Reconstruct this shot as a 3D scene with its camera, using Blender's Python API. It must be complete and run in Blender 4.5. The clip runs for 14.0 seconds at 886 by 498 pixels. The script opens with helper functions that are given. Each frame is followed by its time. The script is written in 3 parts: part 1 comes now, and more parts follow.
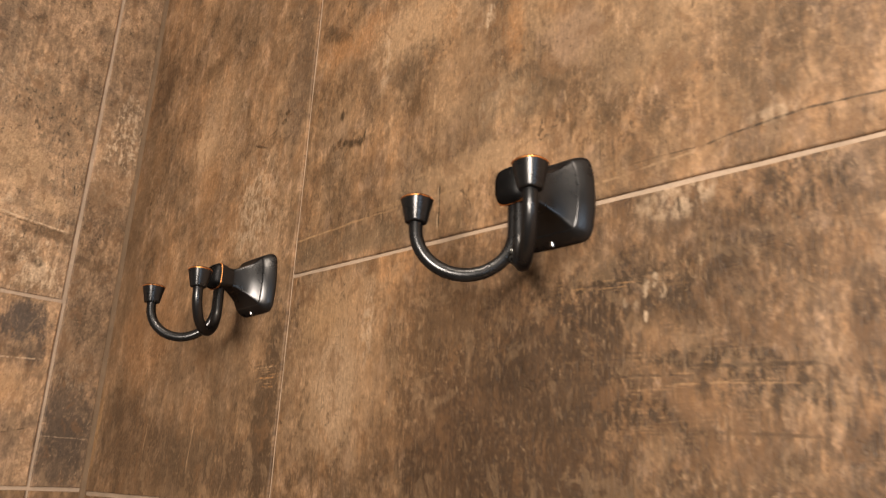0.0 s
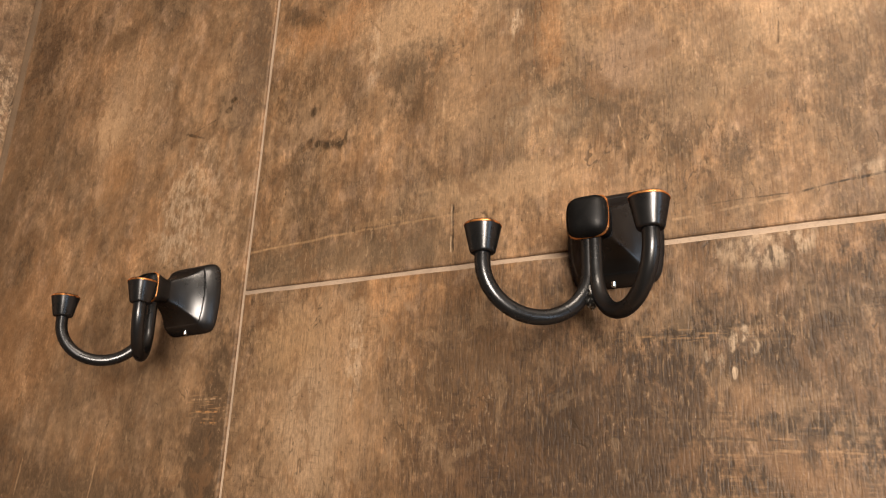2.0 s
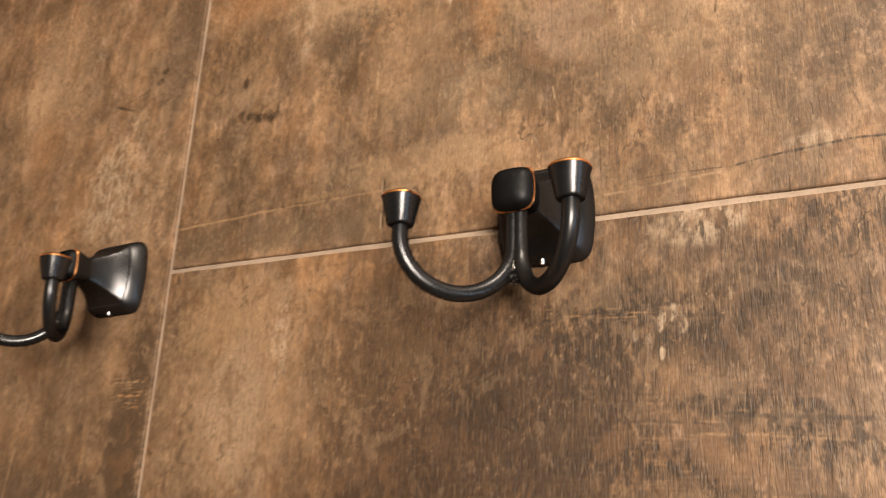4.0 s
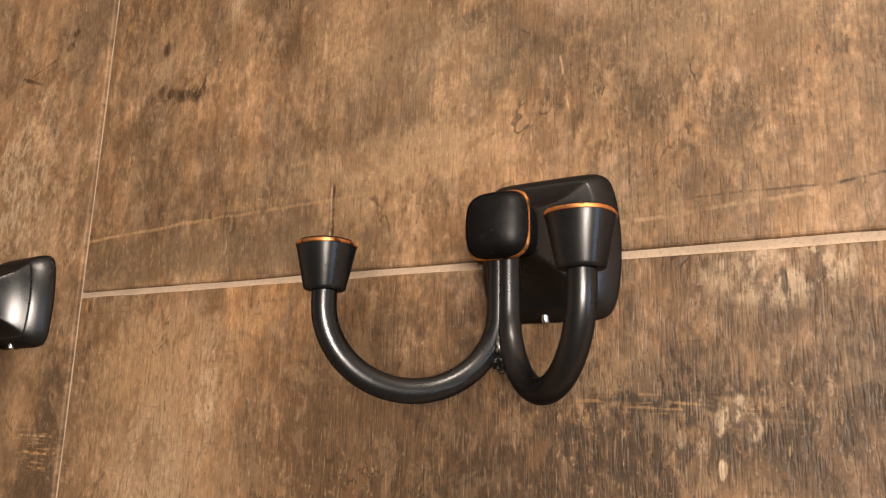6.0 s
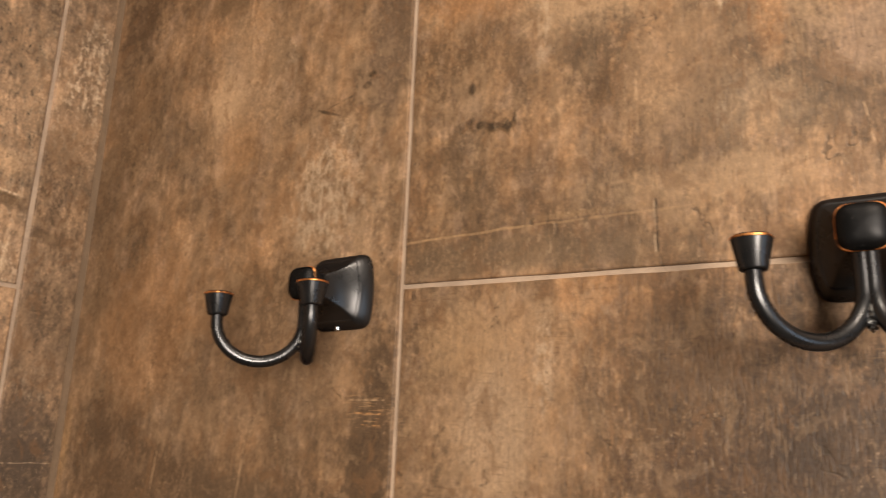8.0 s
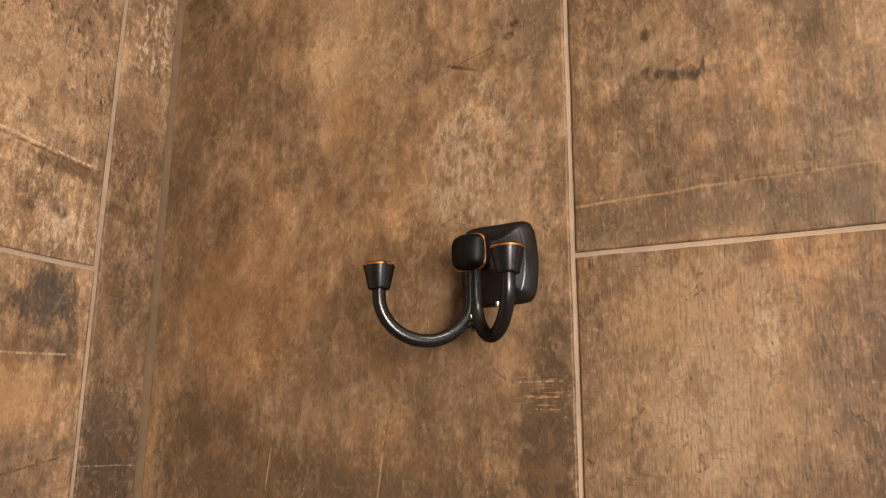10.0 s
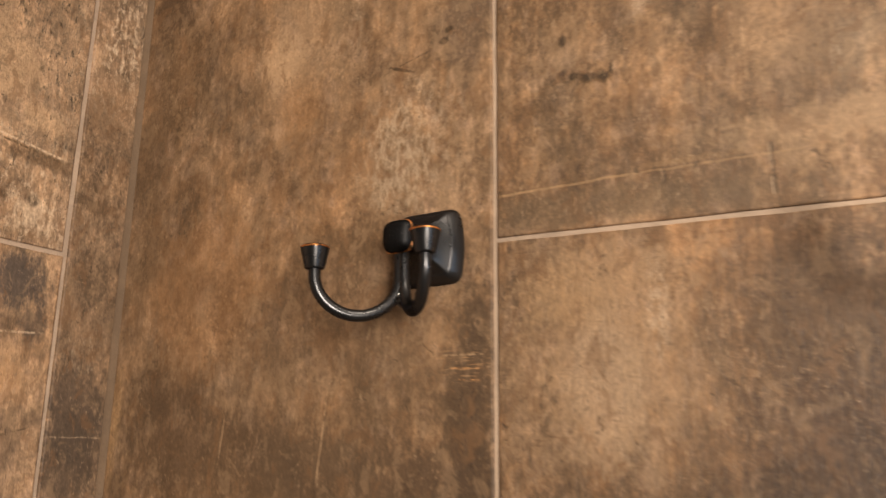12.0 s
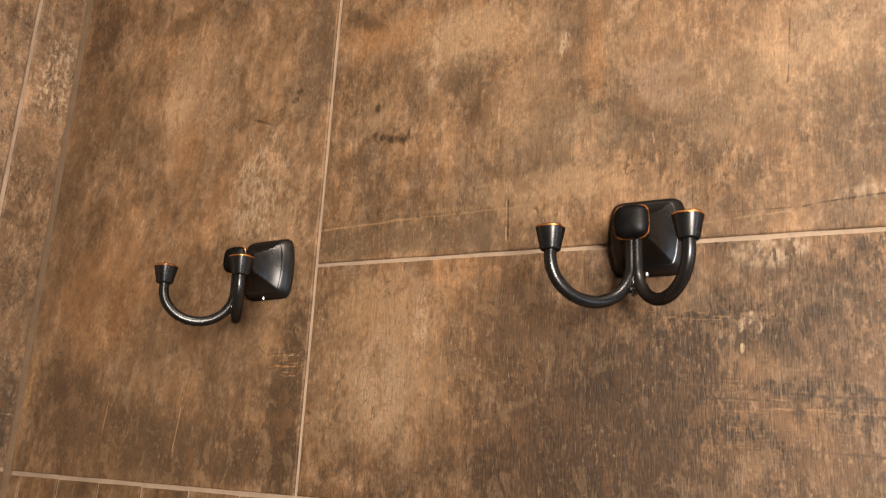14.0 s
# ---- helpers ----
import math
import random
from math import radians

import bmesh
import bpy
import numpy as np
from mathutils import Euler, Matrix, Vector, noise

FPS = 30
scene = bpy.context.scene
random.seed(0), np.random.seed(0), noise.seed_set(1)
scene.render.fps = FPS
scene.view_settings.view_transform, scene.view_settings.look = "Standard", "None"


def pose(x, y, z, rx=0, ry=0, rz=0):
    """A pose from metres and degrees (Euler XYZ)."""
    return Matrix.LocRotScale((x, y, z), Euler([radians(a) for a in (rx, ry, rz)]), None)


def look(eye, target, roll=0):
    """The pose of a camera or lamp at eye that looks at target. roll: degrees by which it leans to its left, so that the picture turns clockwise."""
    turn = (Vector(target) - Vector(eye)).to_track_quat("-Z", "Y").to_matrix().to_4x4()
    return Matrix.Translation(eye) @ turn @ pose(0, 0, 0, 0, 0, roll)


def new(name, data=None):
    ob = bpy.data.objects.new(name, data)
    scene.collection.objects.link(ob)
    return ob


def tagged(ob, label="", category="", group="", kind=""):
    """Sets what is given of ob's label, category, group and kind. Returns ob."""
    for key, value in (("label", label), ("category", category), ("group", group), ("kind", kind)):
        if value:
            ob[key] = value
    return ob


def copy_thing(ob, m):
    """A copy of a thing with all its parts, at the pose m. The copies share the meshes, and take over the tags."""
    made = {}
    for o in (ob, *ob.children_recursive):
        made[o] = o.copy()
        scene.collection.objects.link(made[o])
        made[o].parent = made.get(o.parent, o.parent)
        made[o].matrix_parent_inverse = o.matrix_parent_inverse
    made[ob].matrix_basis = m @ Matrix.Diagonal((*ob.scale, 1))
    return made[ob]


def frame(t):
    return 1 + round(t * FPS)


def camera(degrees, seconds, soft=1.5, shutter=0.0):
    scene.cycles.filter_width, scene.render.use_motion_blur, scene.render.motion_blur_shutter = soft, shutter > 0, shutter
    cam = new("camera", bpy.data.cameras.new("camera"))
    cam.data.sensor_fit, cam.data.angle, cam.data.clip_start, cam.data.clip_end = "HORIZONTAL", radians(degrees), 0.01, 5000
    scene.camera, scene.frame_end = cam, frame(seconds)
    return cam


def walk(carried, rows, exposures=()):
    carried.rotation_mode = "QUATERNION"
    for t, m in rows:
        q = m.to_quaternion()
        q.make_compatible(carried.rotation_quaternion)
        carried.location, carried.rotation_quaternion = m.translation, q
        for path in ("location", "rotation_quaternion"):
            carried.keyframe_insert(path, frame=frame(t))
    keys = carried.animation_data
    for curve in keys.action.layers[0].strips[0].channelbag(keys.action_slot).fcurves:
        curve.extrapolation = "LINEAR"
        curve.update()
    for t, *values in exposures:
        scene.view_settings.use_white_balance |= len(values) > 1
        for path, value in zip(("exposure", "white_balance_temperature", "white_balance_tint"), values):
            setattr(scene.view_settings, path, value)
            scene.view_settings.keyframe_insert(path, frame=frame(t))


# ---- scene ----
cam = camera(60.5, 14.0, soft=1.25, shutter=0.5)
PATH = [
    (0, (0.022, 0.023, 1.513), (1.364, 1.39, 2.088), 3.3),
    (0.5, (0.013, 0.083, 1.529), (1.438, 1.356, 2.121), 2.9),
    (1, (0.022, 0.117, 1.538), (1.517, 1.298, 2.148), 3.1),
    (1.5, (0.01, 0.136, 1.54), (1.577, 1.216, 2.155), 2.9),
    (2, (-0.01, 0.148, 1.537), (1.615, 1.143, 2.145), 2.8),
    (2.5, (-0.034, 0.143, 1.529), (1.617, 1.097, 2.131), 2.8),
    (3, (-0.045, 0.14, 1.526), (1.619, 1.077, 2.121), 2.7),
    (3.5, (-0.034, 0.143, 1.521), (1.633, 1.079, 2.11), 2.7),
    (4, (0.019, 0.136, 1.536), (1.683, 1.075, 2.125), 2.7),
    (4.2, (0.041, 0.136, 1.549), (1.706, 1.077, 2.133), 2.7),
    (6.3, (0.112, 0.167, 1.608), (1.787, 1.18, 2.019), 2.0),
    (6.5, (0.097, 0.162, 1.604), (1.771, 1.175, 2.021), 2.1),
    (7, (0.051, 0.17, 1.588), (1.712, 1.194, 2.027), 2.4),
    (7.5, (0.003, 0.213, 1.572), (1.652, 1.246, 2.031), 2.8),
    (8, (-0.038, 0.248, 1.571), (1.601, 1.294, 2.039), 2.9),
    (8.5, (-0.065, 0.29, 1.562), (1.584, 1.319, 2.033), 2.7),
    (9, (-0.069, 0.334, 1.56), (1.599, 1.337, 2.02), 2.3),
    (9.2, (-0.069, 0.345, 1.56), (1.609, 1.332, 2.019), 2.0),
    (11.3, (-0.03, 0.412, 1.568), (1.681, 1.344, 2.021), 0.7),
    (11.5, (-0.042, 0.397, 1.564), (1.675, 1.317, 2.019), 0.8),
    (12, (-0.072, 0.33, 1.542), (1.632, 1.268, 2.008), 1.4),
    (12.5, (-0.081, 0.259, 1.522), (1.621, 1.2, 1.987), 2.0),
    (13, (-0.083, 0.207, 1.528), (1.626, 1.141, 1.987), 2.6),
    (13.5, (-0.101, 0.171, 1.527), (1.602, 1.111, 1.991), 3.2),
    (14, (-0.116, 0.154, 1.533), (1.581, 1.094, 2.016), 3.6),
]
walk(cam, [(t, look(eye, target, roll)) for t, eye, target, roll in PATH])

# ---- world and light ----
world = bpy.data.worlds.new("room_world")
scene.world = world
world.use_nodes = True
wbg = world.node_tree.nodes["Background"]
wbg.inputs["Color"].default_value = (0.55, 0.65, 0.8, 1)
wbg.inputs["Strength"].default_value = 0.03


def area_lamp(name, m, sx, sy, power, colour):
    data = bpy.data.lights.new(name, "AREA")
    data.shape, data.size, data.size_y, data.energy, data.color = "RECTANGLE", sx, sy, power, colour
    ob = new(name, data)
    ob.matrix_world = m
    return ob


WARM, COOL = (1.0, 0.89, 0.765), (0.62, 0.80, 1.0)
# unseen lamp added to the west, aimed by the hooks' shadows and highlights
area_lamp("added_lamp_west", look((-0.965, -0.50, 1.58), (0.3, -0.50, 1.58)), 0.42, 0.38, 47.0, WARM)
area_lamp("ceiling_lamp", look((-0.25, -0.10, 2.415), (-0.25, -0.10, 0)), 0.30, 0.30, 8.0, (1.0, 0.86, 0.70))
area_lamp("window_lamp_south", look((-0.15, -1.415, 1.45), (-0.15, 0.3, 1.45)), 0.60, 0.80, 4.2, COOL)

# ---- materials ----


class Mat:
    """A small builder of node materials."""

    def __init__(self, name):
        self.begin(name)

    def begin(self, name):
        self.mat = bpy.data.materials.new(name)
        self.mat.use_nodes = True
        self.nt = self.mat.node_tree
        self.bsdf = self.nt.nodes["Principled BSDF"]

    def node(self, kind, operation="", vector_type="", data_type="", blend_type="", interpolation_type="", clamp=False):
        n = self.nt.nodes.new(kind)
        if operation:
            n.operation = operation
        if vector_type:
            n.vector_type = vector_type
        if data_type:
            n.data_type = data_type
        if blend_type:
            n.blend_type = blend_type
        if interpolation_type:
            n.interpolation_type = interpolation_type
        if clamp:
            n.use_clamp = True
        return n

    def link(self, a, b):
        self.nt.links.new(a, b)

    def put(self, socket, value):
        if isinstance(value, bpy.types.NodeSocket):
            self.link(value, socket)
        else:
            socket.default_value = value

    def math(self, op, a, b=0.0, clamp=False):
        n = self.node("ShaderNodeMath", operation=op, clamp=clamp)
        self.put(n.inputs[0], a)
        self.put(n.inputs[1], b)
        return n.outputs[0]

    def ramp(self, value, lo, hi, a=0.0, b=1.0):
        n = self.node("ShaderNodeMapRange", interpolation_type="SMOOTHSTEP")
        self.put(n.inputs[0], value)
        for i, v in enumerate((lo, hi, a, b)):
            n.inputs[i + 1].default_value = v
        return n.outputs[0]

    def noise(self, vec, scale, detail=4.0, rough=0.6, distort=0.0):
        n = self.node("ShaderNodeTexNoise")
        self.put(n.inputs["Vector"], vec)
        n.inputs["Scale"].default_value, n.inputs["Detail"].default_value = scale, detail
        n.inputs["Roughness"].default_value, n.inputs["Distortion"].default_value = rough, distort
        return n.outputs["Fac"]

    def stretch(self, vec, sx, sy, ox=0.0, oy=0.0):
        n = self.node("ShaderNodeMapping", vector_type="POINT")
        self.put(n.inputs["Vector"], vec)
        n.inputs["Scale"].default_value = (sx, sy, 1)
        n.inputs["Location"].default_value = (ox, oy, 0)
        return n.outputs[0]

    def mix(self, fac, a, b, mode="MIX"):
        n = self.node("ShaderNodeMix", data_type="RGBA", blend_type=mode)
        self.put(n.inputs[0], fac)
        for s, v in ((n.inputs[6], a), (n.inputs[7], b)):
            self.put(s, v if isinstance(v, bpy.types.NodeSocket) else (*v, 1))
        return n.outputs[2]

    def gain(self, colour, value, lo, hi, a, b):
        """The colour, made darker or lighter by a factor from a to b."""
        return self.mix(1.0, colour, self.ramp(value, lo, hi, a, b), "MULTIPLY")

    def bump(self, height, strength, distance):
        n = self.node("ShaderNodeBump")
        n.inputs["Strength"].default_value, n.inputs["Distance"].default_value = strength, distance
        self.put(n.inputs["Height"], height)
        self.link(n.outputs[0], self.bsdf.inputs["Normal"])


DARK, BLACK, GREY = (0.064, 0.039, 0.020), (0.034, 0.022, 0.012), (0.138, 0.094, 0.058)
TAN, LIGHT, RUST, PALE = (0.215, 0.136, 0.080), (0.36, 0.260, 0.172), (0.280, 0.152, 0.072), (0.47, 0.385, 0.30)


class TileMat(Mat):
    """Glazed porcelain that imitates worn, rusty, painted planks. The plane of the tile is (u, v) in metres; v is up."""

    def __init__(self, name, across, seed, tone=1.0, per_object=False, horizontal=0.2, low=GREY, high=TAN, fibre=0.26, crisp=1.0, rust=0.55, streaks=1.0):
        self.begin(name)
        tc = self.node("ShaderNodeTexCoord")
        sep = self.node("ShaderNodeSeparateXYZ")
        self.link(tc.outputs["Object"], sep.inputs[0])
        com = self.node("ShaderNodeCombineXYZ")
        self.link(sep.outputs[across], com.inputs[0])
        self.link(sep.outputs[2], com.inputs[1])
        com.inputs[2].default_value = seed * 3.7
        if per_object:
            info = self.node("ShaderNodeObjectInfo")
            self.link(self.math("MULTIPLY", info.outputs["Random"], 37.0), com.inputs[2])
        self.p = com.outputs[0]
        # uneven outlines for stains and painted shade: the plane, shaken
        wob = self.node("ShaderNodeTexNoise")
        self.put(wob.inputs["Vector"], self.p)
        wob.inputs["Scale"].default_value, wob.inputs["Detail"].default_value = 45.0, 5.0
        add = self.node("ShaderNodeVectorMath", operation="MULTIPLY_ADD")
        self.link(wob.outputs["Color"], add.inputs[0])
        add.inputs[1].default_value = (0.016, 0.016, 0)
        off = self.node("ShaderNodeVectorMath", operation="ADD")
        self.put(off.inputs[0], self.p)
        off.inputs[1].default_value = (-0.008, -0.008, 0)
        self.link(off.outputs[0], add.inputs[2])
        self.q = add.outputs[0]
        flat = self.node("ShaderNodeVectorMath", operation="MULTIPLY")
        self.put(flat.inputs[0], self.q)
        flat.inputs[1].default_value = (1, 1, 0)
        self.q2 = flat.outputs[0]
        still = self.node("ShaderNodeVectorMath", operation="MULTIPLY")
        self.put(still.inputs[0], self.p)
        still.inputs[1].default_value = (1, 1, 0)
        mild = self.node("ShaderNodeMix", data_type="VECTOR")
        mild.inputs[0].default_value = 0.16
        self.link(still.outputs[0], mild.inputs[4])
        self.link(self.q2, mild.inputs[5])
        self.q3 = mild.outputs[1]

        big = self.noise(self.stretch(self.p, 1.25, 0.8), 9.0, 5.0, 0.62, 0.4)
        mid = self.noise(self.stretch(self.p, 1.0, 0.5), 55.0, 6.0, 0.68, 0.3)
        tint = self.noise(self.stretch(self.p, 1.3, 0.7, 3, 5), 17.0, 4.0, 0.6, 0.5)
        self.grain = self.noise(self.stretch(self.p, 1.0, 0.13), 760.0, 2.0, 0.55)
        fine = self.noise(self.stretch(self.p, 1.0, 0.62, 7, 1), 380.0, 5.0, 0.72)
        cross = self.noise(self.stretch(self.p, 0.09, 1.0, 2, 9), 700.0, 2.0, 0.6)
        self.speck = self.noise(self.stretch(self.p, 1.0, 0.42, 4, 4), 210.0, 6.0, 0.75)
        self.blur = mid

        hue = self.noise(self.stretch(self.p, 0.9, 0.9, 9, 9), 38.0, 5.0, 0.65, 0.4)
        c = self.mix(self.ramp(big, 0.36, 0.66), low, high)
        c = self.mix(self.ramp(tint, 0.49, 0.74, 0, rust), c, RUST)
        c = self.mix(self.ramp(tint, 0.47, 0.28, 0, 0.60), c, (0.178, 0.134, 0.100))
        c = self.mix(self.ramp(hue, 0.52, 0.72, 0, 0.60), c, (0.235, 0.168, 0.115))
        c = self.mix(self.ramp(hue, 0.46, 0.30, 0, 0.55), c, (0.128, 0.082, 0.050))
        patch = self.noise(self.stretch(self.p, 1.1, 0.8, 5, 3), 27.0, 9.0, 0.72, 0.5)
        mott = self.noise(self.stretch(self.p, 1.0, 0.5, 1, 8), 150.0, 9.0, 0.78, 0.2)
        streak = self.noise(self.stretch(self.p, 1.0, 0.10, 3, 2), 170.0, 5.0, 0.68, 0.3)
        pink = self.noise(self.stretch(self.p, 1.0, 0.6, 12, 4), 75.0, 6.0, 0.7, 0.3)
        c = self.gain(c, streak, 0.32, 0.68, 1 - 0.24 * streaks, 1 + 0.26 * streaks)
        c = self.mix(self.ramp(pink, 0.50, 0.66, 0, 0.60), c, (0.250, 0.178, 0.130))
        c = self.mix(self.ramp(pink, 0.44, 0.32, 0, 0.8 * rust), c, (0.200, 0.112, 0.054))
        c = self.gain(c, mid, 0.32, 0.68, 1 - 0.34 * streaks, 1 + 0.26 * streaks)
        c = self.gain(c, patch, 0.34, 0.66, 0.72, 1.36)
        c = self.gain(c, mott, 0.36, 0.64, 1 - 0.30 * streaks, 1 + 0.22 * streaks)
        c = self.mix(self.ramp(mott, 0.54, 0.66, 0, 0.40 * streaks), c, LIGHT)
        c = self.mix(self.ramp(patch, 0.54, 0.68, 0, 0.30), c, LIGHT)
        self.micro = self.noise(self.stretch(self.p, 1.0, 0.40, 6, 2), 900.0, 2.0, 0.6)
        self.c = c
        self.fine, self.cross, self.horizontal, self.tone, self.fibre, self.crisp = fine, cross, horizontal, tone, fibre, crisp
        self.big = big

    def stain_or_shade(self, u, v, ru, rv, colour, strength=0.8, turn=0.0, speckle=0.0, soft=0.75, dashes=False):
        """A stain or painted-in shade with ragged edges round (u, v); speckle breaks it up into flecks."""
        m = self.node("ShaderNodeMapping", vector_type="TEXTURE")
        self.put(m.inputs["Vector"], self.q3 if min(ru, rv) < 0.007 else self.q2)
        m.inputs["Location"].default_value = (u, v, 0)
        m.inputs["Rotation"].default_value = (0, 0, radians(turn))
        m.inputs["Scale"].default_value = (ru, rv, 1)
        ln = self.node("ShaderNodeVectorMath", operation="LENGTH")
        self.link(m.outputs[0], ln.inputs[0])
        d = self.math("ADD", ln.outputs["Value"], self.math("MULTIPLY", self.math("SUBTRACT", self.blur, 0.5), 1.3))
        d = self.math("ADD", d, self.math("MULTIPLY", self.math("SUBTRACT", self.speck, 0.5), 1.9))
        f = self.ramp(d, 1.25, 1.25 - soft, 0.0, strength)
        if speckle:
            f = self.math("MULTIPLY", f, self.ramp(self.speck, 0.62 - 0.12 * speckle, 0.50 - 0.14 * speckle))
        if dashes:
            f = self.math("MULTIPLY", f, self.ramp(self.cross, 0.54, 0.62))
        self.c = self.mix(f, self.c, colour)

    def scratch(self, u0, v0, u1, v1, w, colour, strength=0.8, whole=0.0):
        """A thin line, crack or scratch from one point to another."""
        du, dv = u1 - u0, v1 - v0
        m = self.node("ShaderNodeMapping", vector_type="TEXTURE")
        self.link(self.q3, m.inputs["Vector"])
        m.inputs["Location"].default_value = ((u0 + u1) / 2, (v0 + v1) / 2, 0)
        m.inputs["Rotation"].default_value = (0, 0, math.atan2(dv, du))
        m.inputs["Scale"].default_value = (math.hypot(du, dv) / 2, w, 1)
        ab = self.node("ShaderNodeVectorMath", operation="ABSOLUTE")
        self.link(m.outputs[0], ab.inputs[0])
        s = self.node("ShaderNodeSeparateXYZ")
        self.link(ab.outputs[0], s.inputs[0])
        f = self.math("MULTIPLY", self.ramp(s.outputs[0], 1.0, 0.8), self.ramp(s.outputs[1], 1.0, 0.25))
        f = self.math("MULTIPLY", f, self.ramp(self.speck, 0.42, 0.54, whole * strength, strength))
        self.c = self.mix(f, self.c, colour)

    def done(self):
        c = self.c
        # fibres: short dark and light dashes upwards, a cross weave in places
        where = self.ramp(self.big, 0.36, 0.62, 0.95, 0.55)
        f = self.math("MULTIPLY", self.ramp(self.grain, 0.48, 0.34), where)
        c = self.mix(self.math("MULTIPLY", f, self.fibre), c, self.mix(1.0, c, (0.34, 0.30, 0.27), "MULTIPLY"))
        c = self.gain(c, self.grain, 0.54, 0.72, 1.0, 1.0 + 0.5 * self.fibre)
        weave = self.math("MULTIPLY", self.ramp(self.cross, 0.44, 0.33), self.ramp(self.blur, 0.54, 0.40, 0, self.horizontal))
        c = self.mix(weave, c, self.mix(1.0, c, (0.40, 0.35, 0.31), "MULTIPLY"))
        k = self.crisp
        # the print is rubbed smooth in places and crusty in others
        crust = self.ramp(self.noise(self.stretch(self.p, 1.0, 0.75, 2, 14), 26.0, 4.0, 0.6, 0.4), 0.40, 0.62, 0.30, 1.0)
        rough = self.math("ADD", self.math("MULTIPLY", self.math("SUBTRACT", self.fine, 0.5), crust), 0.5)
        c = self.gain(c, rough, 0.34, 0.66, 1 - 0.24 * k, 1 + 0.20 * k)
        c = self.mix(self.ramp(rough, 0.57, 0.66, 0, 0.32 * k), c, LIGHT)
        c = self.gain(c, self.micro, 0.34, 0.66, 1 - 0.11 * k, 1 + 0.10 * k)
        # greyed and rosy rubs, with firm edges
        rub = self.noise(self.stretch(self.p, 1.0, 0.7, 15, 3), 62.0, 7.0, 0.66, 0.6)
        c = self.mix(self.ramp(rub, 0.55, 0.61, 0, 0.30), c, (0.235, 0.168, 0.110))
        c = self.mix(self.ramp(rub, 0.45, 0.385, 0, 0.50), c, (0.130, 0.076, 0.041))
        cloud = self.noise(self.stretch(self.p, 1.0, 0.8, 31, 5), 13.0, 6.0, 0.62, 0.7)
        c = self.gain(c, cloud, 0.36, 0.60, 0.83, 1.08)
        hair = self.noise(self.stretch(self.p, 1.0, 0.065, 8, 6), 1150.0, 1.0, 0.5)
        c = self.mix(self.math("MULTIPLY", self.ramp(hair, 0.36, 0.32), self.math("MULTIPLY", where, self.fibre)), c, DARK)
        c = self.mix(self.math("MULTIPLY", self.ramp(hair, 0.66, 0.70), 0.8 * self.fibre), c, LIGHT)
        # upright ticks of pale and dark paint, in swarms
        tick = self.noise(self.stretch(self.p, 1.0, 0.34, 11, 7), 470.0, 4.0, 0.68, 0.5)
        swarm = self.noise(self.stretch(self.p, 1.0, 0.8, 5, 21), 17.0, 4.0, 0.6, 0.3)
        pale = self.math("MULTIPLY", self.ramp(tick, 0.60, 0.645), self.ramp(swarm, 0.46, 0.62, 0.06, 0.75))
        dark = self.math("MULTIPLY", self.ramp(tick, 0.395, 0.35), self.ramp(swarm, 0.56, 0.42, 0.10, 0.80))
        c = self.mix(self.math("MULTIPLY", pale, 0.45 * k), c, (0.40, 0.300, 0.200))
        c = self.mix(self.math("MULTIPLY", dark, 0.75 * k), c, (0.055, 0.037, 0.021))
        # hairline cracks: thin winding lines, broken off
        vein = self.noise(self.stretch(self.p, 1.0, 0.45, 19, 2), 21.0, 5.0, 0.58, 0.5)
        line = self.ramp(self.math("ABSOLUTE", self.math("SUBTRACT", vein, 0.5)), 0.0055, 0.0020)
        line = self.math("MULTIPLY", line, self.ramp(self.noise(self.stretch(self.p, 1.0, 1.0, 3, 17), 40.0, 3.0), 0.53, 0.62))
        c = self.mix(self.math("MULTIPLY", line, 0.65 * k), c, BLACK)
        c = self.mix(self.ramp(rough, 0.645, 0.68, 0, 0.38 * k), c, PALE)
        c = self.mix(self.ramp(rough, 0.350, 0.325, 0, 0.60 * k), c, BLACK)
        c = self.mix(self.ramp(self.speck, 0.36, 0.31, 0, 0.75), c, BLACK)
        c = self.mix(self.ramp(self.speck, 0.68, 0.76, 0, 0.22), c, PALE)
        c = self.mix(1.0, c, (1.06 * self.tone, 0.935 * self.tone, 0.795 * self.tone), "MULTIPLY")
        self.link(c, self.bsdf.inputs["Base Color"])
        self.put(self.bsdf.inputs["Roughness"], self.ramp(self.fine, 0.3, 0.7, 0.62, 0.44))
        self.bsdf.inputs["Specular IOR Level"].default_value = 0.40
        h = self.math("ADD", self.ramp(self.grain, 0.34, 0.50, 0, 1.4 * self.fibre), self.math("MULTIPLY", self.fine, 1.4))
        h = self.math("ADD", h, self.ramp(hair, 0.32, 0.40, 0, 1.2 * self.fibre))
        h = self.math("ADD", h, self.math("MULTIPLY", self.math("SUBTRACT", pale, self.math("ADD", dark, line)), 0.7))
        self.bump(h, 0.15 + 0.35 * k, 0.0004)
        return self.mat


